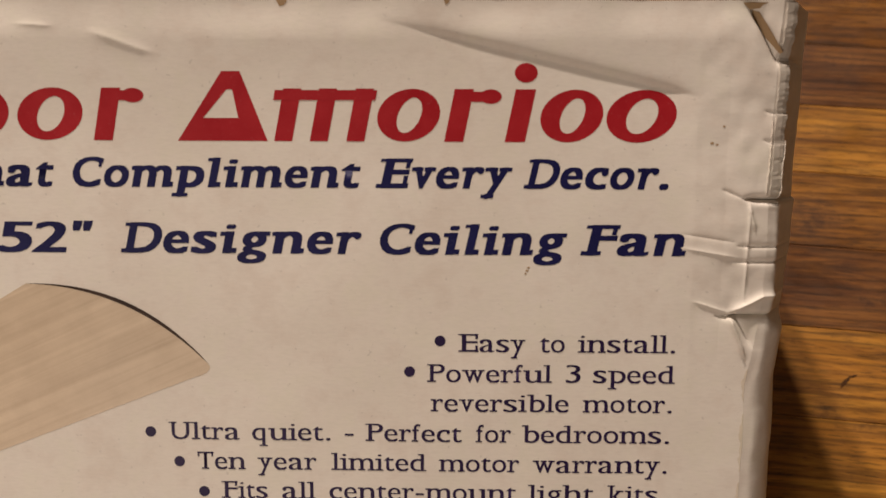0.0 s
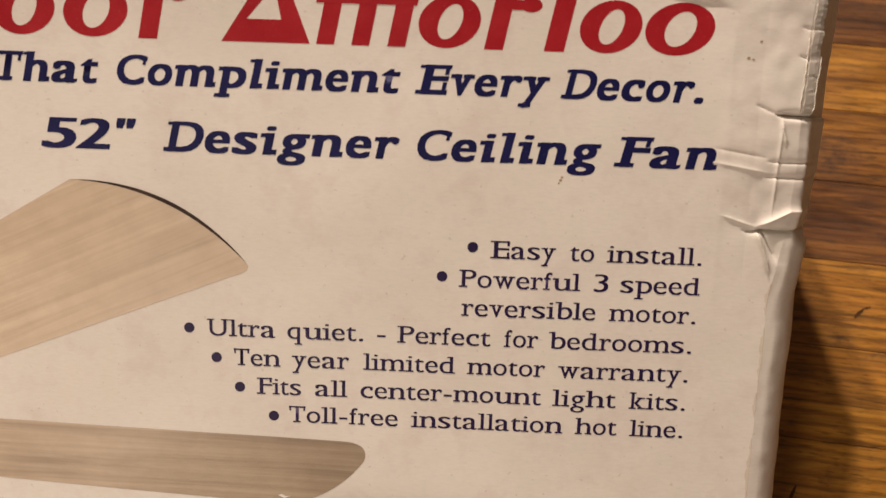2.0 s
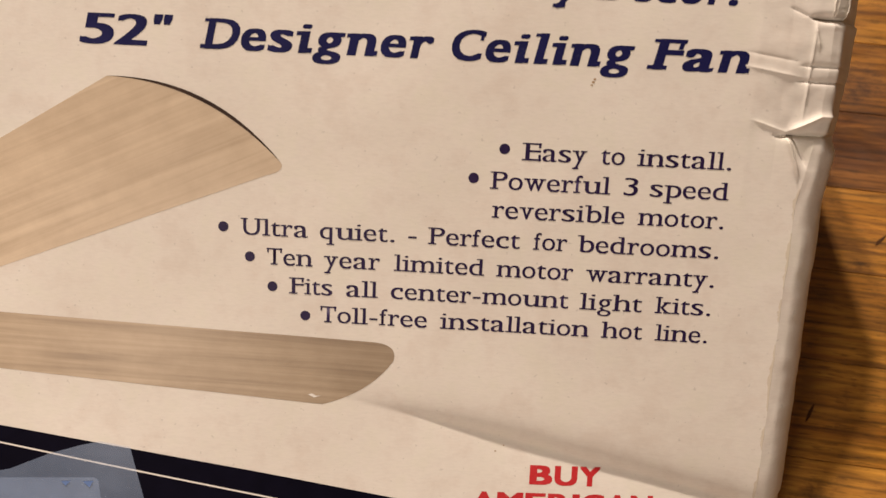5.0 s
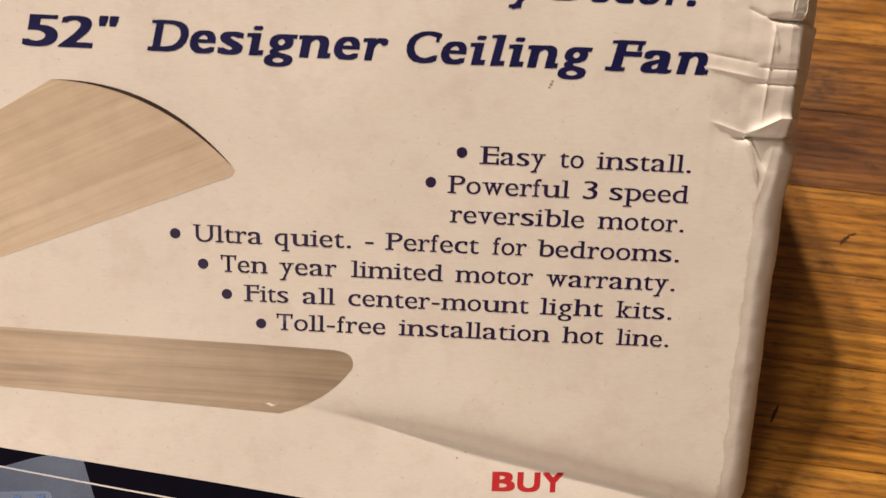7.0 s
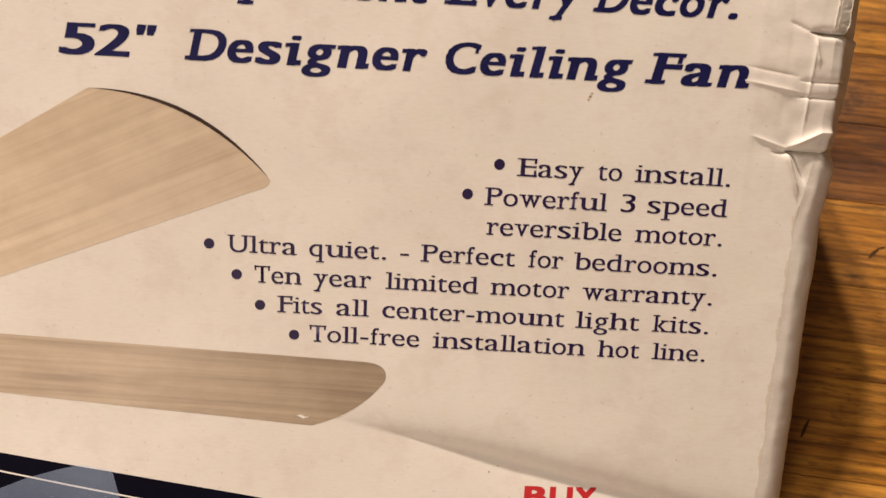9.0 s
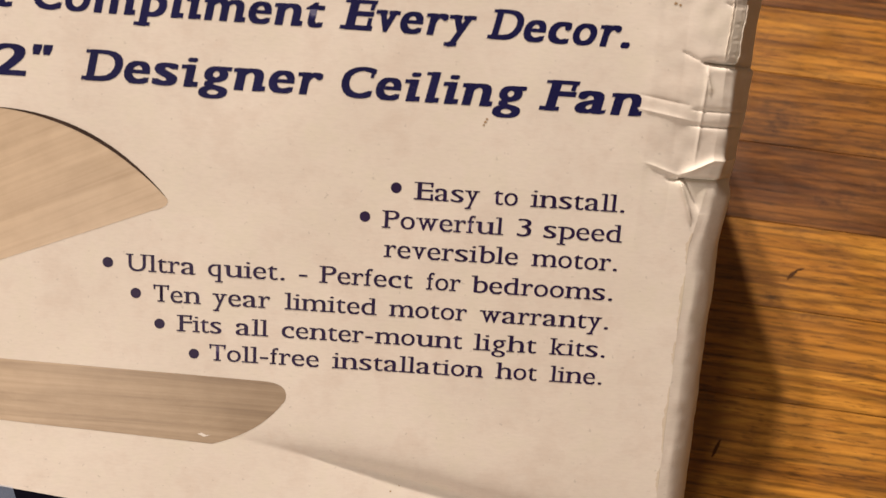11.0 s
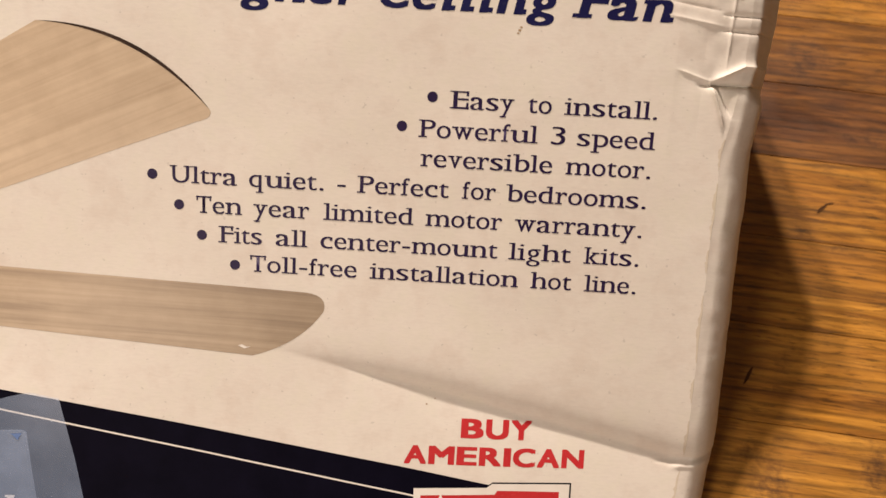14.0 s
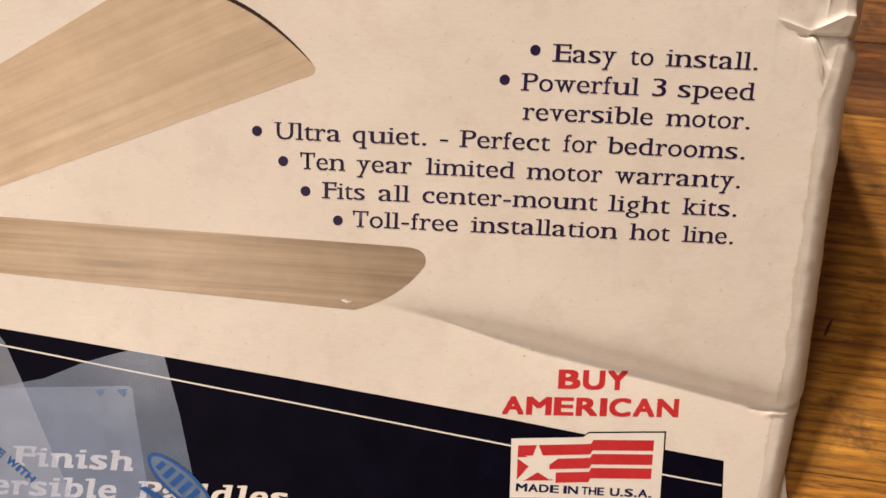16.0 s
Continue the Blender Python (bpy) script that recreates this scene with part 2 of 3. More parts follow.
def dent(x, y):
    """Relief of the battered face."""
    z = valley(x, y, (-0.150, -0.1572), (0.075, -0.2075), 0.11, 0, 0.0046, 0.0062, 0.036)
    z += valley(x, y, (-0.095, 0.0985), (0.050, 0.0650), 0.05, 0.02, 0.0015, 0.0018, 0.030)
    z += 0.0012 * noise.noise((x * 7, y * 7, 1.3)) + 0.00035 * noise.noise((x * 26, y * 26, 4.1))
    # bend added to shade the face: head and foot turn up a little
    z += 0.55 * max(0.0, y - 0.03) ** 2 + 0.08 * max(0.0, -0.10 - y) ** 2
    z += ridge(x, y, (-0.206, 0.0915), (-0.181, 0.0828), 0.0007, 0.0024)
    z += ridge(x, y, (-0.236, 0.0945), (-0.222, 0.0935), 0.0005, 0.0016)
    if x > 0.03:
        z += ridge(x, y, (0.042, 0.0086), (0.064, 0.0052), -0.00042, 0.0012)
        z += ridge(x, y, (0.042, 0.0026), (0.066, -0.0014), 0.00049, 0.0012)
        z += ridge(x, y, (0.048, -0.0205), (0.0640, -0.0256), 0.0006, 0.0009)
        z += ridge(x, y, (0.0630, -0.0258), (0.0705, -0.0440), 0.0022, 0.0013)
        z += ridge(x, y, (0.0660, -0.0262), (0.0735, -0.0400), -0.0011, 0.0015)
        z += ridge(x, y, (0.0600, -0.0268), (0.0880, -0.0262), -0.0046, 0.0011)
        z += ridge(x, y, (0.0640, -0.0245), (0.0800, -0.0165), 0.0024, 0.0016)
        z += ridge(x, y, (0.058, 0.0275), (0.066, 0.0240), -0.0007, 0.0009)
        z += ridge(x, y, (0.068, 0.0236), (0.090, 0.0228), -0.0066, 0.0011)
        z += ridge(x, y, (0.0660, 0.0036), (0.0860, 0.0034), -0.0013, 0.0008)
        z += ridge(x, y, (0.0660, -0.0030), (0.0860, -0.0032), -0.0017, 0.0009)
        z += ridge(x, y, (0.0690, 0.0205), (0.0720, 0.0110), 0.0010, 0.0010)
        z += ridge(x, y, (0.0695, 0.0220), (0.0690, -0.0190), 0.0007, 0.0008)
        z += ridge(x, y, (0.0735, 0.0600), (0.084, 0.0575), -0.0007, 0.0008)
        z += ridge(x, y, (0.0735, 0.0480), (0.084, 0.0455), -0.0007, 0.0008)
        z += ridge(x, y, (0.0600, -0.2078), (0.0900, -0.2066), -0.0028, 0.0012)
        z += ridge(x, y, (0.0660, -0.2110), (0.0800, -0.2085), 0.0012, 0.0012)
        z += ridge(x, y, (0.0655, 0.1030), (0.0800, 0.0770), -0.0050, 0.0022)
        z += ridge(x, y, (0.0590, 0.1045), (0.0590, -0.060), -0.00012, 0.0025)
        z += ridge(x, y, (0.0460, 0.1045), (0.0470, -0.070), 0.00012, 0.0030)
        band = ease(-0.026, -0.018, y) * (1 - ease(0.018, 0.0225, y))
        z -= band * 0.07 * max(0.0, x - 0.0695)
    edge = ease(0.030, 0.072, x)
    crush = 0.10 + 0.90 * ease(-0.045, -0.02, y)
    z += edge * crush * (0.0008 * noise.noise((x * 60, y * 45, 7.7)) + 0.0004 * noise.noise((x * 140, y * 120, 2.2)))
    z += edge * 0.0016 * ease(-0.03, 0.02, y)
    rim = ease(0.088, 0.1045, y)
    return z - rim * (0.0012 + 0.0012 * noise.noise((x * 40, 3.3, 0.5)))


carton = new("carton")
tagged(carton, "battered white fan carton with navy and red print on oak floor", "box")
BASE = Vector((-0.13, BOTTOM, 0.0))
BASE.z = floor_z(BASE.x, BASE.y)
carton.matrix_world = pose(0, 0, RISE, TILT, LEAN, 0) @ Matrix.Translation(BASE)


def sheet(rows):
    """A grid of quads through rows of points of equal length."""
    bm = bmesh.new()
    grid = [[bm.verts.new(Vector(p) - BASE) for p in row] for row in rows]
    for r0, r1 in zip(grid, grid[1:]):
        for a, b, c, d in zip(r0, r0[1:], r1[1:], r1):
            bm.faces.new((a, b, c, d))
    return bm


def clear(p):
    """Keep a point of the shell above the floor."""
    x, y, z = p
    return (x, y, max(z, floor_z(x, y) + 0.0008))


NX, NR = 340, 16
ys = ([BOTTOM + (-0.05 - BOTTOM) * j / 200 for j in range(200)] + [-0.05 + 0.08 * j / 250 for j in range(250)]
      + [0.03 + (TOP - 0.03) * j / 150 for j in range(151)])


def roll_point(y, k):
    """The turned-over edge: a worn facet beside the fold, then a bend down to the side."""
    q = k / NR
    x0 = fold_x(y)
    z0 = dent(x0, y) * (1 - 0.75 * q)
    wob = 0.00025 * noise.noise((k * 0.4, y * 70, 5.0)) * min(k, 4) / 4
    r = (0.030 + 0.004 * ease(-0.036, -0.065, y)) * (1 + 0.015 * noise.noise((0.5, y * 18, 0.7)))
    if q < 0.3:
        x, drop = 0.0052 * q / 0.3, 0.0009 * q / 0.3
    else:
        a = math.radians(30 + 60 * (q - 0.3) / 0.7)
        x, drop = 0.0052 + r * (math.sin(a) - 0.5), 0.0009 + r * (0.866 - math.cos(a))
    # the crushed stretch is a narrow bevel that breaks sharply to a leaning side
    peel = ease(-0.036, -0.024, y)
    lean = 0.0145 + 0.0025 * ease(-0.02, 0.03, y)
    bx = 0.0048 * q / 0.3 if q < 0.3 else 0.0048 + lean * (q - 0.3) / 0.7
    bz = 0.0012 * q / 0.3 if q < 0.3 else 0.0012 + 0.0240 * (q - 0.3) / 0.7
    x, drop = x + (bx - x) * peel, drop + (bz - drop) * peel
    return clear((x0 + x + wob, y, z0 - drop + wob))


def face_row(y):
    xf = fold_x(y)
    xs = [LEFT + (xf - LEFT) * (1 - (1 - i / NX) ** 1.8) for i in range(NX + 1)]
    return [clear((x, y, dent(x, y))) for x in xs]


part("front_panel", sheet([face_row(y) for y in ys]), PAPER, carton,
     "white coated front panel with dents and a crushed edge", True)
part("rolled_edge", sheet([[roll_point(y, k) for k in range(NR + 1)] for y in ys]), PAPER, carton, "rubbed white edge rolled over to the side", True)


def side_row(y):
    x, _, z = roll_point(y, NR)
    zf = floor_z(x, y) + 0.0006
    return [(x + 0.0015 * math.sin(k / 8 * 3.1) * ease(0, 0.1, z - zf), y, z + (zf - z) * k / 8) for k in range(9)]


part("side_panel", sheet([side_row(y) for y in ys[2:]]), PAPER, carton, "white side panel in shade", True)
part("side_panel", sheet([[(LEFT, y, dent(LEFT, y) + (floor_z(LEFT, y) + 0.0006 - dent(LEFT, y)) * k / 6)
                           for k in range(7)] for y in ys[::8]]), PAPER, carton)
xr = [LEFT + (fold_x(TOP) + 0.011 - LEFT) * i / 60 for i in range(61)]
part("top_panel", sheet([[(x, TOP, dent(min(x, fold_x(TOP)), TOP) * (1 - k / 8) - 0.011 * max(0, (x - fold_x(TOP)) / 0.011) ** 2 * (1 - k / 8)
                           + (floor_z(x, TOP) + 0.0006) * k / 8) for x in xr] for k in range(9)]), PAPER, carton)
part("back_panel", sheet([[(x, y, floor_z(x, y) + 0.0006) for x in xr[::10]] for y in (BOTTOM, -0.1, TOP)]), KRAFT, carton)


def lifted(p, h):
    return Vector((p[0], p[1], max(dent(p[0], p[1]), floor_z(p[0], p[1]) + 0.0008) + h + p[2])) - BASE


def print_on(name, bm, material, parent, label="", h=0.00007, cut=0.006):
    """Lay a flat outline on the battered face, cut fine enough to follow it."""
    if cut:
        for axis in (0, 1):
            vals = [v.co[axis] for v in bm.verts]
            k = math.floor(min(vals) / cut) + 1
            while k * cut < max(vals):
                co, no = [0, 0, 0], [0, 0, 0]
                co[axis], no[axis] = k * cut, 1
                bmesh.ops.bisect_plane(bm, geom=bm.verts[:] + bm.edges[:] + bm.faces[:], plane_co=co, plane_no=no)
                k += 1
    for v in bm.verts:
        v.co = lifted(v.co, h)
    return part(name, bm, material, parent, label, True)


def outline(points):
    bm = bmesh.new()
    bm.faces.new([bm.verts.new((x, y, 0)) for x, y in points])
    return bm


def disc(x, y, rx, ry, n=18, slant=0.0):
    return [(x + rx * math.cos(a) + slant * ry * math.sin(a), y + ry * math.sin(a)) for a in (2 * math.pi * k / n for k in range(n))]


# ---------------------------------------------------------------- lettering
GLYPHS = {}
CAP, XH = 0.682, 0.449


def text_mesh(body, weight):
    cu = bpy.data.curves.new("type", "FONT")
    cu.body, cu.size, cu.offset, cu.resolution_u, cu.fill_mode = body, 1.0, weight, 4, "FRONT"
    ob = bpy.data.objects.new("type", cu)
    me = bpy.data.meshes.new_from_object(ob)
    pts = [(v.co.x, v.co.y) for v in me.vertices]
    faces = [tuple(p.vertices) for p in me.polygons]
    bpy.data.meshes.remove(me)
    bpy.data.objects.remove(ob)
    bpy.data.curves.remove(cu)
    return pts, faces


# Advance widths of the printed faces, in thousandths of the type size.
def widths(line):
    return {word[0]: int(word[1:]) / 1000 for word in line.split()}


BOOK = widths("A680 B740 C740 D800 E720 F640 P620 T620 U780 a580 b620 c520 d620 e520 f320 g540 h660 i300 k620 l300 m940 n660 o560 "
              "p620 q580 r440 s520 t380 u680 v520 w780 y540 .320 -400 3620")
DEMI = widths("A720 C700 D760 E720 F660 P680 T660 a680 b600 c560 d680 e560 f420 g620 h700 i380 l380 m960 n680 o600 p660 r500 s540 "
              "t440 u680 v540 y600 .340 5680 2680 \"440")
GROTESQUE = widths("A722 B722 C722 D722 E667 H722 I278 M833 N722 R722 S667 T611 U722 W944 Y667 .278")
BALLS = {"c": (0.90, 0.76 * XH), "r": (0.88, 0.83 * XH), "a": (0.12, 0.76 * XH), "f": (0.90, 0.90 * CAP), "y": (0.08, -0.19)}


def serifs(ch, pts, faces, reach, thick, italic):
    """Slab feet on every stem that ends flat on the baseline, the x-height or the cap height; barbs on the arms of capitals."""
    count = {}
    for f in faces:
        for a, b in zip(f, f[1:] + f[:1]):
            key = (min(a, b), max(a, b))
            count[key] = count.get(key, 0) + 1
    flat = {}
    for (a, b), c in count.items():
        (xa, ya), (xb, yb) = pts[a], pts[b]
        if c == 1 and abs(ya - yb) < 0.004:
            flat.setdefault(round((ya + yb) / 2, 2), []).append((min(xa, xb), max(xa, xb)))
    out = []
    if ch in "mnhu":
        reach *= 0.74
    low_x, high_x = min(p[0] for p in pts), max(p[0] for p in pts)
    for y, runs in flat.items():
        if min(abs(y - level) for level in (0.0, XH, CAP, -0.23)) > 0.03:
            continue
        last = max(r[1] for r in runs)
        for xa, xb in runs:
            if xb - xa >= 0.24 and ch in "EFPBDRL" and (y < 0.05 or y > 0.6):
                out.append((xa - reach, xa + 0.12, y, y + thick) if y < 0.05 else (xa - reach, xa + 0.12, y - thick, y))
            if not 0.05 < xb - xa < 0.24 or (ch in "ft" and y > 0.2) or (ch in "ij" and y > XH + 0.04) or ch in "23579":
                continue
            foot = y < 0.05
            low, high = (y, y + thick) if foot else (y - thick, y)
            right = 0.8 * reach if foot or ch.isupper() or ch in "vwxyk" else 0.0
            left = 0.0 if ch == "u" and foot else reach
            if italic and foot and ch in "nmhilaudtr" and y > -0.1:
                # the slanted face has no feet but an upturned hook on its last stem
                if ch == "r" or xb < last - 0.01:
                    continue
                left, right, high = 0.0, reach, y + 1.25 * thick
            out.append((xa - left, xb + right, low, high))
    arm = 0.045 + 0.3 * thick
    if ch in "EFTC":
        out.append((high_x - arm, high_x, CAP - 0.17 - thick, CAP if ch != "C" else CAP - 0.03))
    if ch in "EL":
        out.append((high_x - arm, high_x, 0.0, 0.18 + thick))
    if ch == "T":
        out.append((low_x, low_x + arm, CAP - 0.17 - thick, CAP))
    return out


def glyph(ch, weight, face, heavy):
    key = (ch, weight, face, heavy)
    if key not in GLYPHS:
        pts, faces = text_mesh(ch, weight)
        if not pts:
            GLYPHS[key] = ([], [], [], 0.32)
            return GLYPHS[key]
        table = {"book": BOOK, "demi": DEMI, "grotesque": GROTESQUE}[face]
        bars, balls = [], []
        if face != "grotesque" and ch not in ".-\"'":
            demi = face == "demi"
            bars = serifs(ch, pts, faces, (0.085 if demi else 0.085) + heavy, 0.085 if demi else 0.050, demi)
            if ch in BALLS:
                lo, hi = min(p[0] for p in pts), max(p[0] for p in pts)
                r = 0.068 if demi else 0.047
                fx, cy = BALLS[ch]
                balls.append(disc(lo + fx * (hi - lo), cy, r, r, 12))
        GLYPHS[key] = (pts, faces, bars, table.get(ch, 0.6), balls)
    return GLYPHS[key]


def book_y(y, book):
    """Book faces have a taller x-height than the built-in one."""
    if not book or y <= 0:
        return y
    return y * 1.08 if y < XH else XH * 1.08 + (y - XH) * (CAP - XH * 1.08) / (CAP - XH)


def letters(text, x0, x1, y, cap, weight=0.0, slant=0.0, face="book", heavy=0.0):
    """The word's letters, each a flat bmesh, from x0 to x1, with capitals cap high."""
    sy = cap / CAP
    up_too = {"book": 0.0, "demi": 0.35, "grotesque": 0.7}[face] * heavy
    steps = [(0, 0)] if not heavy else [(dx * heavy, dy * up_too) for dx, dy in ((0, 0), (-1, 1), (1, -1), (-1, -1), (1, 1), (-0.4, 0), (0.4, 0))]
    pen, shapes, ends = 0.0, [], []
    for ch in text:
        pts, faces, bars, adv, *rest = glyph(ch, weight, face, heavy)
        mine = [([(px + dx, py + dy) for px, py in pts], faces, 0.000004 * k) for k, (dx, dy) in enumerate(steps)] if pts else []
        for a, b, lo, hi in bars:
            mine.append(([(a, lo), (b, lo), (b, hi), (a, hi)], [(0, 1, 2, 3)], 0.000032 + 0.000002 * len(mine)))
        for ball in rest[0] if rest else ():
            mine.append((ball, [tuple(range(len(ball)))], 0.000060))
        if mine:
            lo = min(p[0] for shape in mine for p in shape[0])
            hi = max(p[0] for shape in mine for p in shape[0])
            side = 0.030 if ch in "ocedqgsa.CO" or face == "grotesque" else 0.008
            k = 1.15 if ch in ".-\"" else (adv - 2 * side) / (hi - lo)
            mid = pen + adv / 2
            mine = [([(mid + (px - (lo + hi) / 2) * k, py) for px, py in pp], ff, up) for pp, ff, up in mine]
        ends += [p[0] for shape in mine for p in shape[0]]
        shapes.append(mine)
        pen += adv
    lean = min(ends)
    sx = (x1 - x0) / (max(ends) - lean)
    out = []
    for mine in shapes:
        if not mine:
            continue
        bm = bmesh.new()
        for pts, faces, up in mine:
            vs = [bm.verts.new((x0 + (px - lean) * sx + slant * py * sy - slant * 0.3 * cap, y + book_y(py, face != "grotesque") * sy, up)) for px, py in pts]
            for f in faces:
                try:
                    bm.faces.new([vs[k] for k in f])
                except ValueError:
                    pass
        out.append(bm)
    return out


def text_line(name, y, cap, words, material, parent, weight=0.0, slant=0.0, face="book", h=0.00007, heavy=0.0, climb=0.0):
    for text, x0, x1 in words:
        for bm in letters(text, x0, x1, y, cap, weight, slant, face, heavy):
            for v in bm.verts:
                v.co.y += climb * (v.co.x - words[0][1])
            print_on(name, bm, material, parent, h=h, cut=0)


text_line("heading_letter", 0.0275, 0.0122, [("rs", -0.3005, -0.2800), ("That", -0.2708, -0.2254), ("Compliment", -0.2174, -0.0950), ("Every", -0.0876, -0.0314),
                                       ("Decor.", -0.0250, 0.0358)], NAVY, carton, 0.0, 0.22, "demi", heavy=0.030)
text_line("heading_letter", -0.0007, 0.0128, [('52"', -0.2511, -0.2114), ("Designer", -0.1971, -0.0951), ("Ceiling", -0.0870, -0.0078),
                                        ("Fan", -0.0003, 0.0439)], NAVY, carton, 0.0, 0.22, "demi", heavy=0.030)
BULLETS = 0.0081
text_line("list_letter", -0.0433, BULLETS, [("Easy", -0.0528, -0.0238), ("to", -0.0176, -0.0068), ("install.", -0.0011, 0.0408)], VIOLET, carton, -0.010, heavy=0.016)
text_line("list_letter", -0.0568, BULLETS, [("Powerful", -0.0663, -0.0121), ("3", -0.0060, 0.0004), ("speed", 0.0058, 0.0411)], VIOLET, carton, -0.010, heavy=0.016)
text_line("list_letter", -0.0700, BULLETS, [("reversible", -0.0647, -0.0045), ("motor.", 0.0017, 0.0404)], VIOLET, carton, -0.010, heavy=0.016)
text_line("list_letter", -0.0839, BULLETS, [("Ultra", -0.1802, -0.1489), ("quiet.", -0.1434, -0.1088), ("-", -0.1025, -0.0986),
                                          ("Perfect", -0.0933, -0.0510), ("for", -0.0449, -0.0294), ("bedrooms.", -0.0247, 0.0398)], VIOLET, carton, -0.010, heavy=0.016)
text_line("list_letter", -0.0975, BULLETS, [("Ten", -0.1681, -0.1466), ("year", -0.1413, -0.1152), ("limited", -0.1086, -0.0666),
                                          ("motor", -0.0610, -0.0256), ("warranty.", -0.0197, 0.0393)], VIOLET, carton, -0.010, heavy=0.016)
text_line("list_letter", -0.1110, BULLETS, [("Fits", -0.1576, -0.1371), ("all", -0.1307, -0.1158), ("center-mount", -0.1097, -0.0267),
                                          ("light", -0.0215, 0.0075), ("kits.", 0.0135, 0.0392)], VIOLET, carton, -0.010, heavy=0.016)
text_line("list_letter", -0.1242, BULLETS, [("Toll-free", -0.1428, -0.0922), ("installation", -0.0860, -0.0161), ("hot", -0.0103, 0.0088),
                                          ("line.", 0.0148, 0.0391)], VIOLET, carton, -0.010, heavy=0.016)
for x, y in ((-0.0607, -0.0385), (-0.0739, -0.0522), (-0.1883, -0.0804), (-0.1760, -0.0940), (-0.1654, -0.1078), (-0.1498, -0.1213)):
    print_on("list_bullet", outline(disc(x, y, 0.0024, 0.0024)), VIOLET, carton, cut=0)


# The maker's name: plain slanted red shapes, one a letter.
def ringed(x0, x1, y, tall, wall, cap):
    """A leaning ring: heavy at its flanks, thin at head and foot."""
    cx, cy, n = (x0 + x1) / 2, y + tall / 2, 32
    outer = disc(cx, cy, (x1 - x0) / 2, tall / 2, n, 0.16)
    inner = disc(cx + 0.0003, cy, (x1 - x0) / 2 - wall, tall / 2 - cap, n, 0.30)
    return rim_mesh(outer, inner)


def rim_mesh(outer, inner):
    bm = bmesh.new()
    vo, vi = [bm.verts.new((*p, 0)) for p in outer], [bm.verts.new((*p, 0)) for p in inner]
    for k in range(len(vo)):
        j = (k + 1) % len(vo)
        bm.faces.new((vo[k], vo[j], vi[j], vi[k]))
    return bm


def brand_shape(kind, x0, x1, y, tall):
    k = 0.20

    def bar(a, b, lo, hi):
        return outline([(a + k * (lo - y), lo), (b + k * (lo - y), lo), (b + k * (hi - y), hi), (a + k * (hi - y), hi)])

    w = x1 - x0
    if kind == "round":
        return [ringed(x0, x1, y, tall, 0.0082, 0.0036)]
    if kind == "wedge":
        return [rim_mesh([(x0, y), (x1, y), (x0 + 0.71 * w, y + tall), (x0 + 0.51 * w, y + tall)],
                         [(x0 + 0.29 * w, y + 0.33 * tall), (x0 + 0.68 * w, y + 0.33 * tall), (x0 + 0.62 * w, y + 0.74 * tall), (x0 + 0.56 * w, y + 0.74 * tall)])]
    if kind == "triple":
        return [bar(x0 + w * f, x0 + w * f + 0.0076, y, y + tall) for f in (0.01, 0.36, 0.72)] + [bar(x0 - 0.003, x1 - 0.07 * w, y + tall * 0.78, y + tall * 0.97)]
    if kind == "dotted":
        return [bar(x0, x0 + 0.0085, y, y + tall), outline(disc(x0 + 0.0086, y + tall * 1.31, 0.0048, 0.0040, 20))]
    return [bar(x0, x0 + 0.0080, y, y + tall), outline(disc(x1 - 0.0040, y + tall * 0.86, 0.0046, 0.0030, 18)), bar(x0 + 0.006, x1 - 0.006, y + tall * 0.76, y + tall * 0.95)]


XT = 0.0218
for kind, x0, x1, tall in (("round", -0.3340, -0.3010, 0.0285), ("round", -0.2985, -0.2720, XT), ("round", -0.2690, -0.2425, XT), ("round", -0.2389, -0.2114, XT),
                           ("hook", -0.2073, -0.1860, XT), ("wedge", -0.1718, -0.1338, 0.0288), ("triple", -0.1315, -0.0886, XT),
                           ("round", -0.0874, -0.0612, XT), ("hook", -0.0594, -0.0360, XT), ("dotted", -0.0340, -0.0205, XT),
                           ("round", -0.0191, 0.0070, XT), ("round", 0.0085, 0.0375, XT)):
    for k, shape in enumerate(brand_shape(kind, x0, x1, 0.0469, tall)):
        print_on("brand_mark", shape, RED, carton, "plain red slanted brand shape", h=0.00007 + 0.00002 * k)

# ---------------------------------------------------------------- printed blades
BLADE_UP = blade_material("printed_blade_oak", math.radians(24), (0.62, 0.50, 0.37), (0.56, 0.445, 0.325), (0.49, 0.38, 0.27))
BLADE_LOW = blade_material("printed_blade_shaded_oak", math.radians(-1.5), (0.50, 0.39, 0.28), (0.42, 0.32, 0.22), (0.29, 0.21, 0.14), 0.80)


def curve_through(a, c, b, n=14):
    """A quadratic bow from a to b by way of the control point c."""
    return [tuple((1 - t) ** 2 * p + 2 * t * (1 - t) * q + t * t * r for p, q, r in zip(a, c, b)) for t in (k / n for k in range(n + 1))]


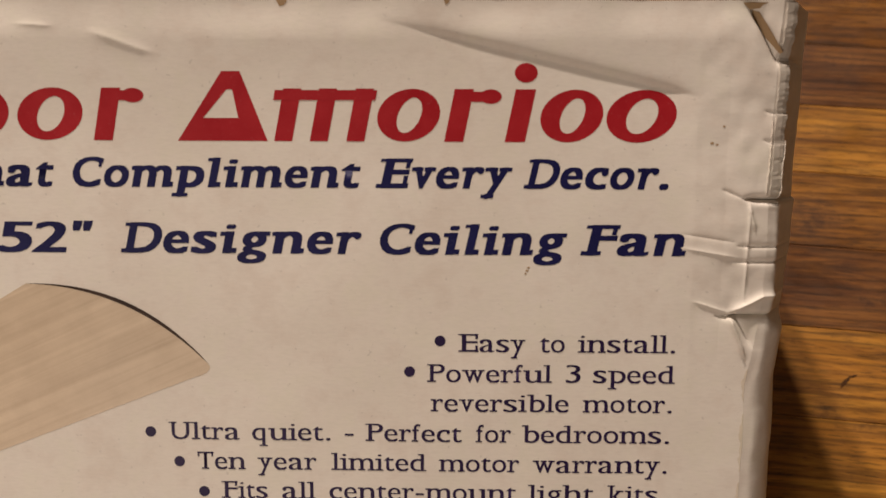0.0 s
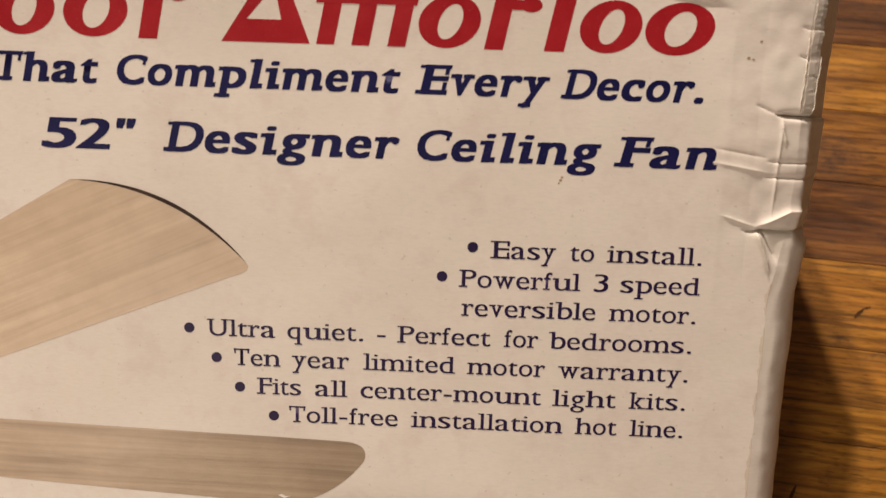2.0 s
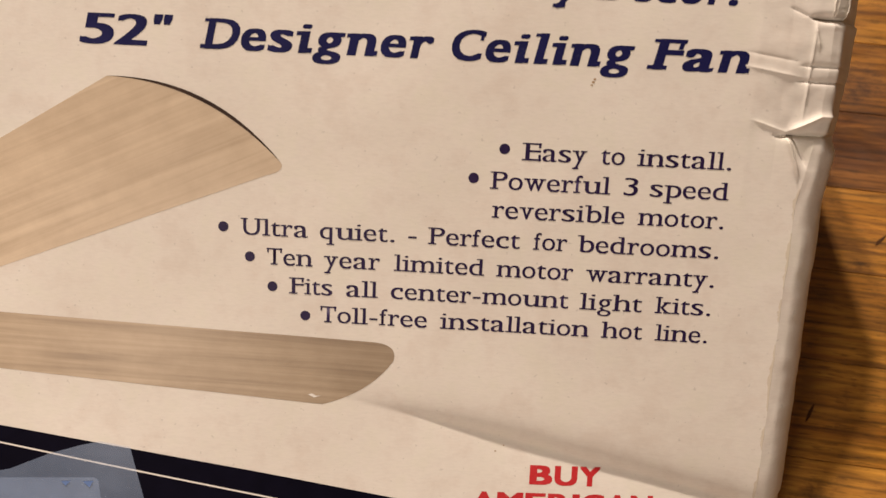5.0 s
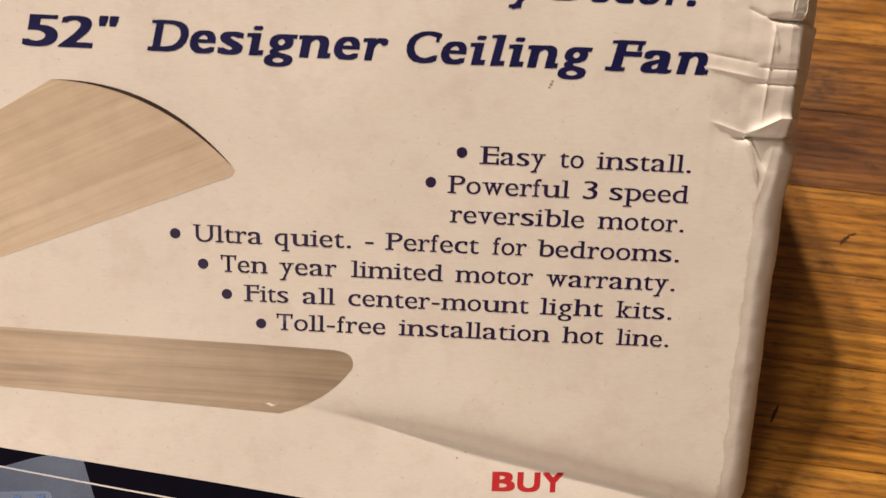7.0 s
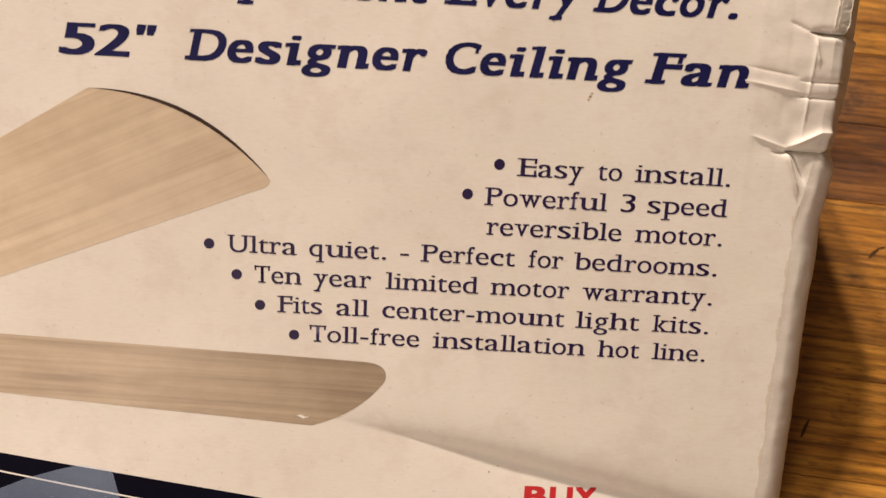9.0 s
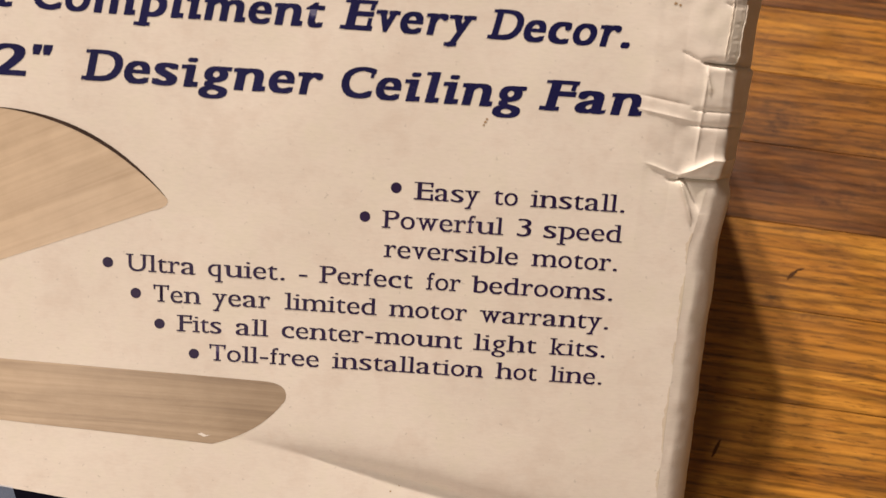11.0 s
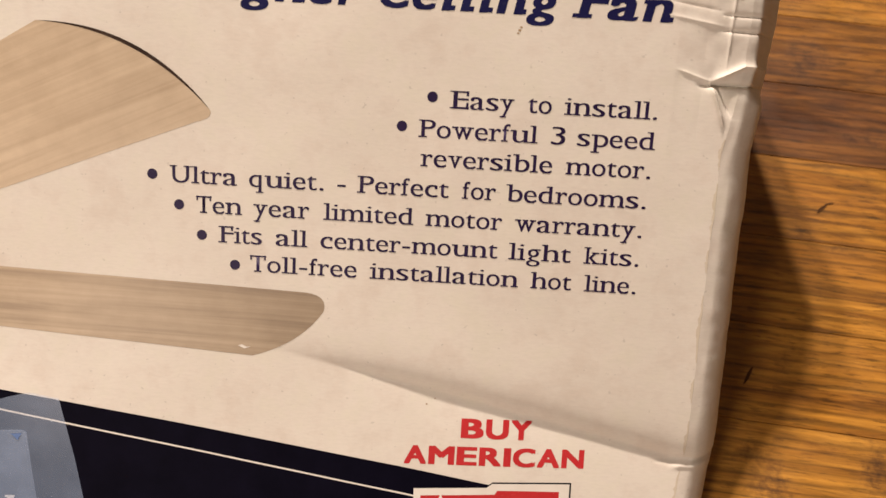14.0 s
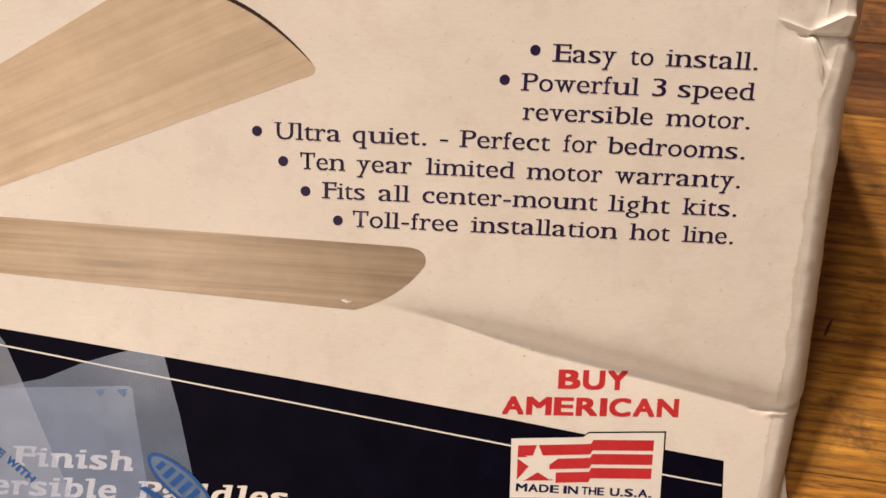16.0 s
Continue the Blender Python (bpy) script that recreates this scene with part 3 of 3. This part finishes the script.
tip = curve_through((-0.2400, -0.0146), (-0.1960, -0.0150), (-0.1620, -0.0492), 20)
upper = tip + curve_through((-0.1612, -0.0505), (-0.1606, -0.0538), (-0.1680, -0.0556), 8) + [(-0.3300, -0.1190), (-0.3300, -0.0680)]
print_on("printed_blade", outline(upper), BLADE_UP, carton, "printed picture of a pale oak fan blade")
print_on("blade_edge_line", outline(tip + [(x + 0.0011 * math.sin(3.1 * k / 20), y + 0.0014 * math.sin(3.0 * k / 20)) for k, (x, y) in reversed(list(enumerate(tip)))][1:-1]), DARKLINE, carton, h=0.00012)
low_tip = curve_through((-0.1180, -0.1327), (-0.1060, -0.1330), (-0.1070, -0.1402), 8) + curve_through((-0.1075, -0.1420), (-0.1190, -0.1590), (-0.1411, -0.1654), 10)
lower = [(-0.3300, -0.1262)] + low_tip + [(-0.3300, -0.1535)]
print_on("printed_blade", outline(lower), BLADE_LOW, carton, "printed picture of a shaded oak fan blade")
print_on("printed_dot", outline(disc(-0.3170, -0.1285, 0.0024, 0.0020)), DARKLINE, carton, h=0.00012, cut=0)
print_on("scuff_mark", outline([(-0.1480, -0.1608), (-0.1462, -0.1601), (-0.1440, -0.1612), (-0.1420, -0.1610), (-0.1450, -0.1622)]), CREAM, carton, h=0.00013)

# ---------------------------------------------------------------- black panel, flag badge, tape
def band_y(x):
    """Upper edge of the black panel."""
    return -0.2275 - 0.1535 * (x + 0.0075) - 0.06 * max(0.0, -0.10 - x) ** 2


def panel_outline():
    top = [(-0.338 + 0.386 * k / 24, band_y(-0.338 + 0.386 * k / 24)) for k in range(25)]
    return top + [(0.0497, -0.262), (0.0500, BOTTOM + 0.0006), (-0.338, BOTTOM + 0.0006)]


print_on("black_panel", outline(panel_outline()), BLACK, carton, "glossy black printed panel", cut=0.008)


def stripe(a, b, wide):
    return [(a[0], a[1] - wide / 2), (b[0], b[1] - wide / 2), (b[0], b[1] + wide / 2), (a[0], a[1] + wide / 2)]


print_on("white_rule", outline(stripe((-0.3380, -0.1880), (-0.0600, -0.2331), 0.0009)), CREAM, carton, h=0.00012)
print_on("white_rule", outline(stripe((0.0165, -0.2444), (0.0482, -0.2492), 0.0009)), CREAM, carton, h=0.00012)

text_line("red_letter", -0.2017, 0.0091, [("BUY", -0.0384, -0.0036)], SCARLET, carton, 0.0, 0.0, "grotesque", heavy=0.040, climb=0.020)
text_line("red_letter", -0.2163, 0.0087, [("AMERICAN", -0.0657, 0.0230)], SCARLET, carton, 0.0, 0.0, "grotesque", heavy=0.040, climb=0.028)
badge = [(-0.0601, -0.2292), (-0.0240, -0.2266), (-0.0213, -0.2244), (0.0168, -0.2225), (0.0174, -0.2580), (-0.0592, -0.2612)]
mid = (-0.021, -0.243)
badge_edge = [(mid[0] + (x - mid[0]) * 1.02, mid[1] + (y - mid[1]) * 1.04) for x, y in badge]
print_on("badge_border", outline(badge_edge), BLACK, carton, h=0.00012)
flag = print_on("flag_badge", outline(badge), CREAM, carton, "cream badge with a star and red stripes", h=0.00016)


def flag_y(x, row):
    """Edge number row of the stripes, with the step in the middle of the flag."""
    y = -0.2327 + 0.075 * (x + 0.0565) if x < -0.0195 else -0.2278 + 0.036 * (x + 0.019)
    return y - row * 0.00187


def flag_stripe(row, xs):
    up = [(x, flag_y(x, row)) for x in xs]
    down = [(x, flag_y(x, row + 3)) for x in reversed(xs)]
    return up + down


for row in (0, 2, 4):
    a = (-0.0565, -0.0400, -0.0365)[row // 2]
    print_on("flag_stripe", outline(flag_stripe(row * 2, [a, -0.0198, -0.0188, 0.0119])), SCARLET, flag, h=0.00020)
print_on("flag_field", outline([(-0.0565, -0.2365), (-0.0480, -0.2400), (-0.0530, -0.2470), (-0.0562, -0.2512)]), SCARLET, flag, h=0.00020)
print_on("flag_field", outline([(-0.0530, -0.2515), (-0.0450, -0.2455), (-0.0375, -0.2505)]), SCARLET, flag, h=0.00020)
star = []
for k in range(10):
    r = 0.0112 if k % 2 == 0 else 0.0045
    a = math.radians(90 + 36 * k + 3)
    star.append((-0.0460 + r * 1.05 * math.cos(a), -0.2420 + r * math.sin(a)))
print_on("flag_star", outline(star), CREAM, flag, h=0.00024)
text_line("badge_letter", -0.2572, 0.0040, [("MADE", -0.0564, -0.0344), ("IN", -0.0321, -0.0246), ("THE", -0.0228, -0.0113), ("U.S.A.", -0.0084, 0.0129)],
          NAVY, flag, 0.0, 0.0, "grotesque", h=0.00020, heavy=0.034)
text_line("panel_letter", -0.2559, 0.0108, [("Finish", -0.3155, -0.2523)], CREAM, carton, 0.0, 0.2, "demi", h=0.00013, heavy=0.028)
text_line("panel_letter", -0.2722, 0.0108, [("ersible", -0.3271, -0.2619), ("Paddles", -0.2515, -0.1735)], CREAM, carton, 0.0, 0.2, "demi", h=0.00013, heavy=0.028)

tape_a = [(-0.3300, -0.2160), (-0.2962, -0.2080), (-0.2757, -0.1986), (-0.2600, -0.1932), (-0.2498, -0.1905), (-0.2352, -0.1928), (-0.2281, -0.2234),
          (-0.2195, -0.2715), (-0.2192, -0.2780), (-0.3300, -0.2780)]
tape_b = [(-0.3360, -0.2160), (-0.3198, -0.2142), (-0.2535, -0.2098), (-0.2515, -0.2110), (-0.2492, -0.2338), (-0.2461, -0.2587), (-0.2422, -0.2780), (-0.3360, -0.2780)]
tape_c = [(-0.3400, -0.1830), (-0.3175, -0.1850), (-0.3160, -0.1880), (-0.3144, -0.1900), (-0.3060, -0.2130), (-0.2955, -0.2423), (-0.2827, -0.2780), (-0.3400, -0.2780)]
tapes = []
for h, pts, mat in ((0.00030, tape_a, TAPE), (0.00040, tape_b, TAPE), (0.00050, tape_c, TAPE_HAZY)):
    tapes.append(print_on("packing_tape", outline(pts), mat, carton, "clear grey packing tape over the black panel", h=h))


def turned(points, cx, cy, degrees):
    c, s = math.cos(math.radians(degrees)), math.sin(math.radians(degrees))
    return [(cx + x * c - y * s, cy + x * s + y * c) for x, y in points]


def on_face(points):
    return [(x, max(y, BOTTOM + 0.003)) for x, y in points]


print_on("tape_mark", outline(on_face(turned(disc(0, 0, 0.0200, 0.0066, 32), -0.2285, -0.2610, -43))), TAPE_PRINT, tapes[1],
         "blue oval printed on the tape", h=0.00056, cut=0)
print_on("tape_mark", outline([(-0.2500, -0.2650), (-0.2463, -0.2640), (-0.2340, -0.2715), (-0.2375, -0.2728)]), BLUE, tapes[1], h=0.00058, cut=0)
ring = disc(0, 0, 0.0215, 0.0078, 32)
inner = disc(0, 0, 0.0195, 0.0062, 32)
mark = turned(ring, -0.2285, -0.2610, -43)
bm = bmesh.new()
vo = [bm.verts.new((x, y, 0)) for x, y in mark]
vi = [bm.verts.new((x, y, 0)) for x, y in turned(inner, -0.2285, -0.2610, -43)]
for k in range(32):
    j = (k + 1) % 32
    bm.faces.new((vo[k], vo[j], vi[j], vi[k]))
for v in bm.verts:
    v.co.y = max(v.co.y, BOTTOM + 0.005)
print_on("tape_mark", bm, BLUE, tapes[1], "blue oval mark printed on the tape", h=0.00060, cut=0)
for k in range(6):
    x = -0.0150 + 0.0056 * k
    tall = 0.0042 * math.sqrt(max(0.1, 1 - (x / 0.019) ** 2))
    pts = turned([(x, -tall), (x + 0.0030, -tall), (x + 0.0034, tall), (x + 0.0004, tall)], -0.2285, -0.2610, -43)
    if min(y for _, y in pts) > BOTTOM + 0.006:
        print_on("tape_mark", outline(pts), BLUE, tapes[1], h=0.00060, cut=0)
for pts in ([(-0.2702, -0.2128), (-0.2655, -0.2124), (-0.2680, -0.2150)], [(-0.2592, -0.2122), (-0.2540, -0.2116), (-0.2560, -0.2152)]):
    print_on("tape_mark", outline(pts), PALEBLUE, tapes[1], h=0.00060, cut=0)
for bm in letters("E WITH", 0, 0.024, 0, 0.0040, 0.0, 0.0, "grotesque", 0.03):
    for v in bm.verts:
        v.co.x, v.co.y = turned([(v.co.x, v.co.y)], -0.3235, -0.2490, -42)[0]
    print_on("tape_letter", bm, BLUE, tapes[1], h=0.00060, cut=0)

# ---------------------------------------------------------------- torn corner
def torn_strip(x_of, y0, y1, wide, lift, seed, material, n=70):
    """A ragged peeled layer of board along the edge."""
    rnd = random.Random(seed)
    rows, jag = [], 0.0
    for k in range(n + 1):
        y = y0 + (y1 - y0) * k / n
        jag = 0.7 * jag + 0.3 * rnd.uniform(-1, 1)
        x = x_of(y) + 0.0007 * jag
        w = wide * (1 + 0.10 * jag)
        base = dent(min(x, fold_x(y)), y)
        row = []
        for f, hz in ((0.0, -0.0006), (0.08, lift), (0.55, lift - 0.0005 + 0.0001 * rnd.uniform(-1, 1)), (0.9, lift - 0.0014), (1.0, -0.0045)):
            row.append((x + w * f, y, base + hz))
        rows.append(row)
    return sheet(rows)


part("torn_layer", torn_strip(lambda y: 0.0768 + 0.035 * max(0, y - 0.03), 0.0242, 0.1035, 0.0056, 0.0002, 5, SCUFF), SCUFF, carton,
     "peeled grey board layer along the crushed edge")
part("torn_rim", torn_strip(lambda y: 0.0818 + 0.035 * max(0, y - 0.03), 0.0236, 0.0480, 0.0008, 0.0002, 8, PAPER, 22), PAPER, carton)
part("torn_rim", torn_strip(lambda y: 0.0758 + 0.035 * max(0, y - 0.03), 0.0240, 0.0560, 0.0010, 0.0005, 6, PAPER, 28), PAPER, carton)
rnd = random.Random(21)
for y0, y1 in ((-0.0500, -0.0640), (-0.0700, -0.0960), (-0.1010, -0.1120), (-0.1230, -0.1560), (-0.1640, -0.1760), (-0.1850, -0.2040), (-0.2130, -0.2340)):
    steps = [y0 + (y1 - y0) * k / 14 for k in range(15)]
    inner = [(fold_x(y) - 0.0004 - rnd.uniform(0.2, 1.0) * 0.0017 * math.sin(math.pi * (k + 0.5) / 15), y) for k, y in enumerate(steps)]
    outer = [(fold_x(y) - 0.0001, y) for y in reversed(steps)]
    print_on("rubbed_patch", outline(inner + outer), RUBBED, carton, "tan rubbed patch beside the fold", h=0.00012)
for k, (x, y, w) in enumerate(((-0.129, 0.1036, 0.005), (0.062, 0.1025, 0.010), (-0.060, 0.1043, 0.003))):
    rnd = random.Random(40 + k)
    print_on("nick_and_crease_shade", outline([(x, y + 0.001), (x + 0.3 * w, y - 0.0015 * rnd.random() - 0.001), (x + 0.7 * w, y - 0.0012), (x + w, y + 0.001)]), KRAFT, carton, h=0.00012, cut=0)
# the corner crease's shade, painted as a brown strip along it
print_on("nick_and_crease_shade", outline([(0.0660, 0.1012), (0.0690, 0.1000), (0.0735, 0.0930), (0.0792, 0.0838), (0.0783, 0.0832), (0.0718, 0.0915), (0.0672, 0.0975)]), KRAFT, carton,
         "brown strip painted along the crease as its shade", h=0.00045, cut=0.0008)
for x, y, r in ((0.0570, 0.0537, 0.0006), (0.0525, 0.0468, 0.0008), (0.0545, 0.0462, 0.0006), (-0.0520, -0.1830, 0.0004), (-0.0560, -0.1860, 0.0005), (-0.0231, -0.0062, 0.0006), (-0.0237, -0.0075, 0.0007), (-0.0243, -0.0088, 0.0005)):
    print_on("dirt_speck", outline(disc(x, y, r, r * 0.7, 9)), KRAFT, carton, h=0.0001, cut=0)

# ---------------------------------------------------------------- floor boards
floor = new("floor", mesh_of(slab((X0, Y0, -0.045), (X1, Y1, -0.0205)), "floor", KRAFT))
tagged(floor, "worn varnished oak strip floor with dark seams", "floor", kind="structure")
STRIP, TURN = 0.0575, math.radians(-5.4)
SEAM = (0.176, -0.0886)
LENGTHS = (0.62, 0.84, 1.05, 1.3)
boards = {}


def board_mesh(length, material):
    key = (length, material.name)
    if key not in boards:
        bm = slab((0, 0, -0.020), (length - 0.0008, STRIP - 0.0002, 0.0), 0.0004)
        boards[key] = mesh_of(bm, "floor_board", material)
    return boards[key]


ux, uy = (math.cos(TURN), math.sin(TURN)), (-math.sin(TURN), math.cos(TURN))
rnd = random.Random(3)
TONES = {0: OAK, 1: OAK, 2: OAK_DARK, 3: OAK_STRIPED, 4: OAK, 5: OAK_DARK, 6: OAK_STRIPED, 7: OAK_DARK, -1: OAK, -2: OAK_PALE, -3: OAK}
for row in range(-30, 47):
    oy = (SEAM[0] + uy[0] * STRIP * row, SEAM[1] + uy[1] * STRIP * row)
    first, last = (X0 + 0.006 - oy[0]) / ux[0], (X1 - 0.006 - oy[0]) / ux[0]
    s = first
    while s < last - 0.02:
        length = rnd.choice(LENGTHS)
        if s == first:
            length = rnd.choice((0.35, 0.5, 0.75, 1.0))
        tone = rnd.choice((OAK, OAK_PALE, OAK_STRIPED, OAK_DARK))
        if -6 < row < 9 and s < 0.45 and s + length > -0.3:
            length, tone = 0.5 - s, TONES.get(row, OAK)
        length = round(min(length, last - s), 3)
        o = (oy[0] + ux[0] * s, oy[1] + ux[1] * s)
        e = o[1] + ux[1] * length
        if min(o[1], e) > Y0 + 0.002 and max(o[1], e) + STRIP < Y1 - 0.002:
            ob = new("floor_board", board_mesh(length, tone))
            ob.parent = floor
            ob.matrix_world = pose(o[0], o[1], rnd.uniform(-0.0002, 0), 0, 0, math.degrees(TURN))
        s += length

# dark checks worn into the boards
for (ax, ay), (bx, by), wide in (((0.1722, -0.0105), (0.1793, -0.0040), 0.0013), ((0.1170, -0.1206), (0.1232, -0.1104), 0.0013), ((0.1790, -0.0042), (0.1835, -0.0030), 0.0008)):
    bm = bmesh.new()
    nx, ny = (ay - by), (bx - ax)
    long = math.hypot(nx, ny)
    path = [(ax + (bx - ax) * k / 6 + 0.0006 * noise.noise((k * 1.7, ax * 90, 0)), ay + (by - ay) * k / 6) for k in range(7)]
    rim = [wide * (0.25 + 0.5 * math.sin(math.pi * k / 6)) for k in range(7)]
    low = [bm.verts.new((x + nx / long * w, y + ny / long * w, 0.0003)) for (x, y), w in zip(path, rim)]
    high = [bm.verts.new((x - nx / long * w, y - ny / long * w, 0.0003)) for (x, y), w in zip(path, rim)]
    for k in range(6):
        bm.faces.new((low[k], high[k], high[k + 1], low[k + 1]))
    part("floor_check", bm, CHECK, floor)
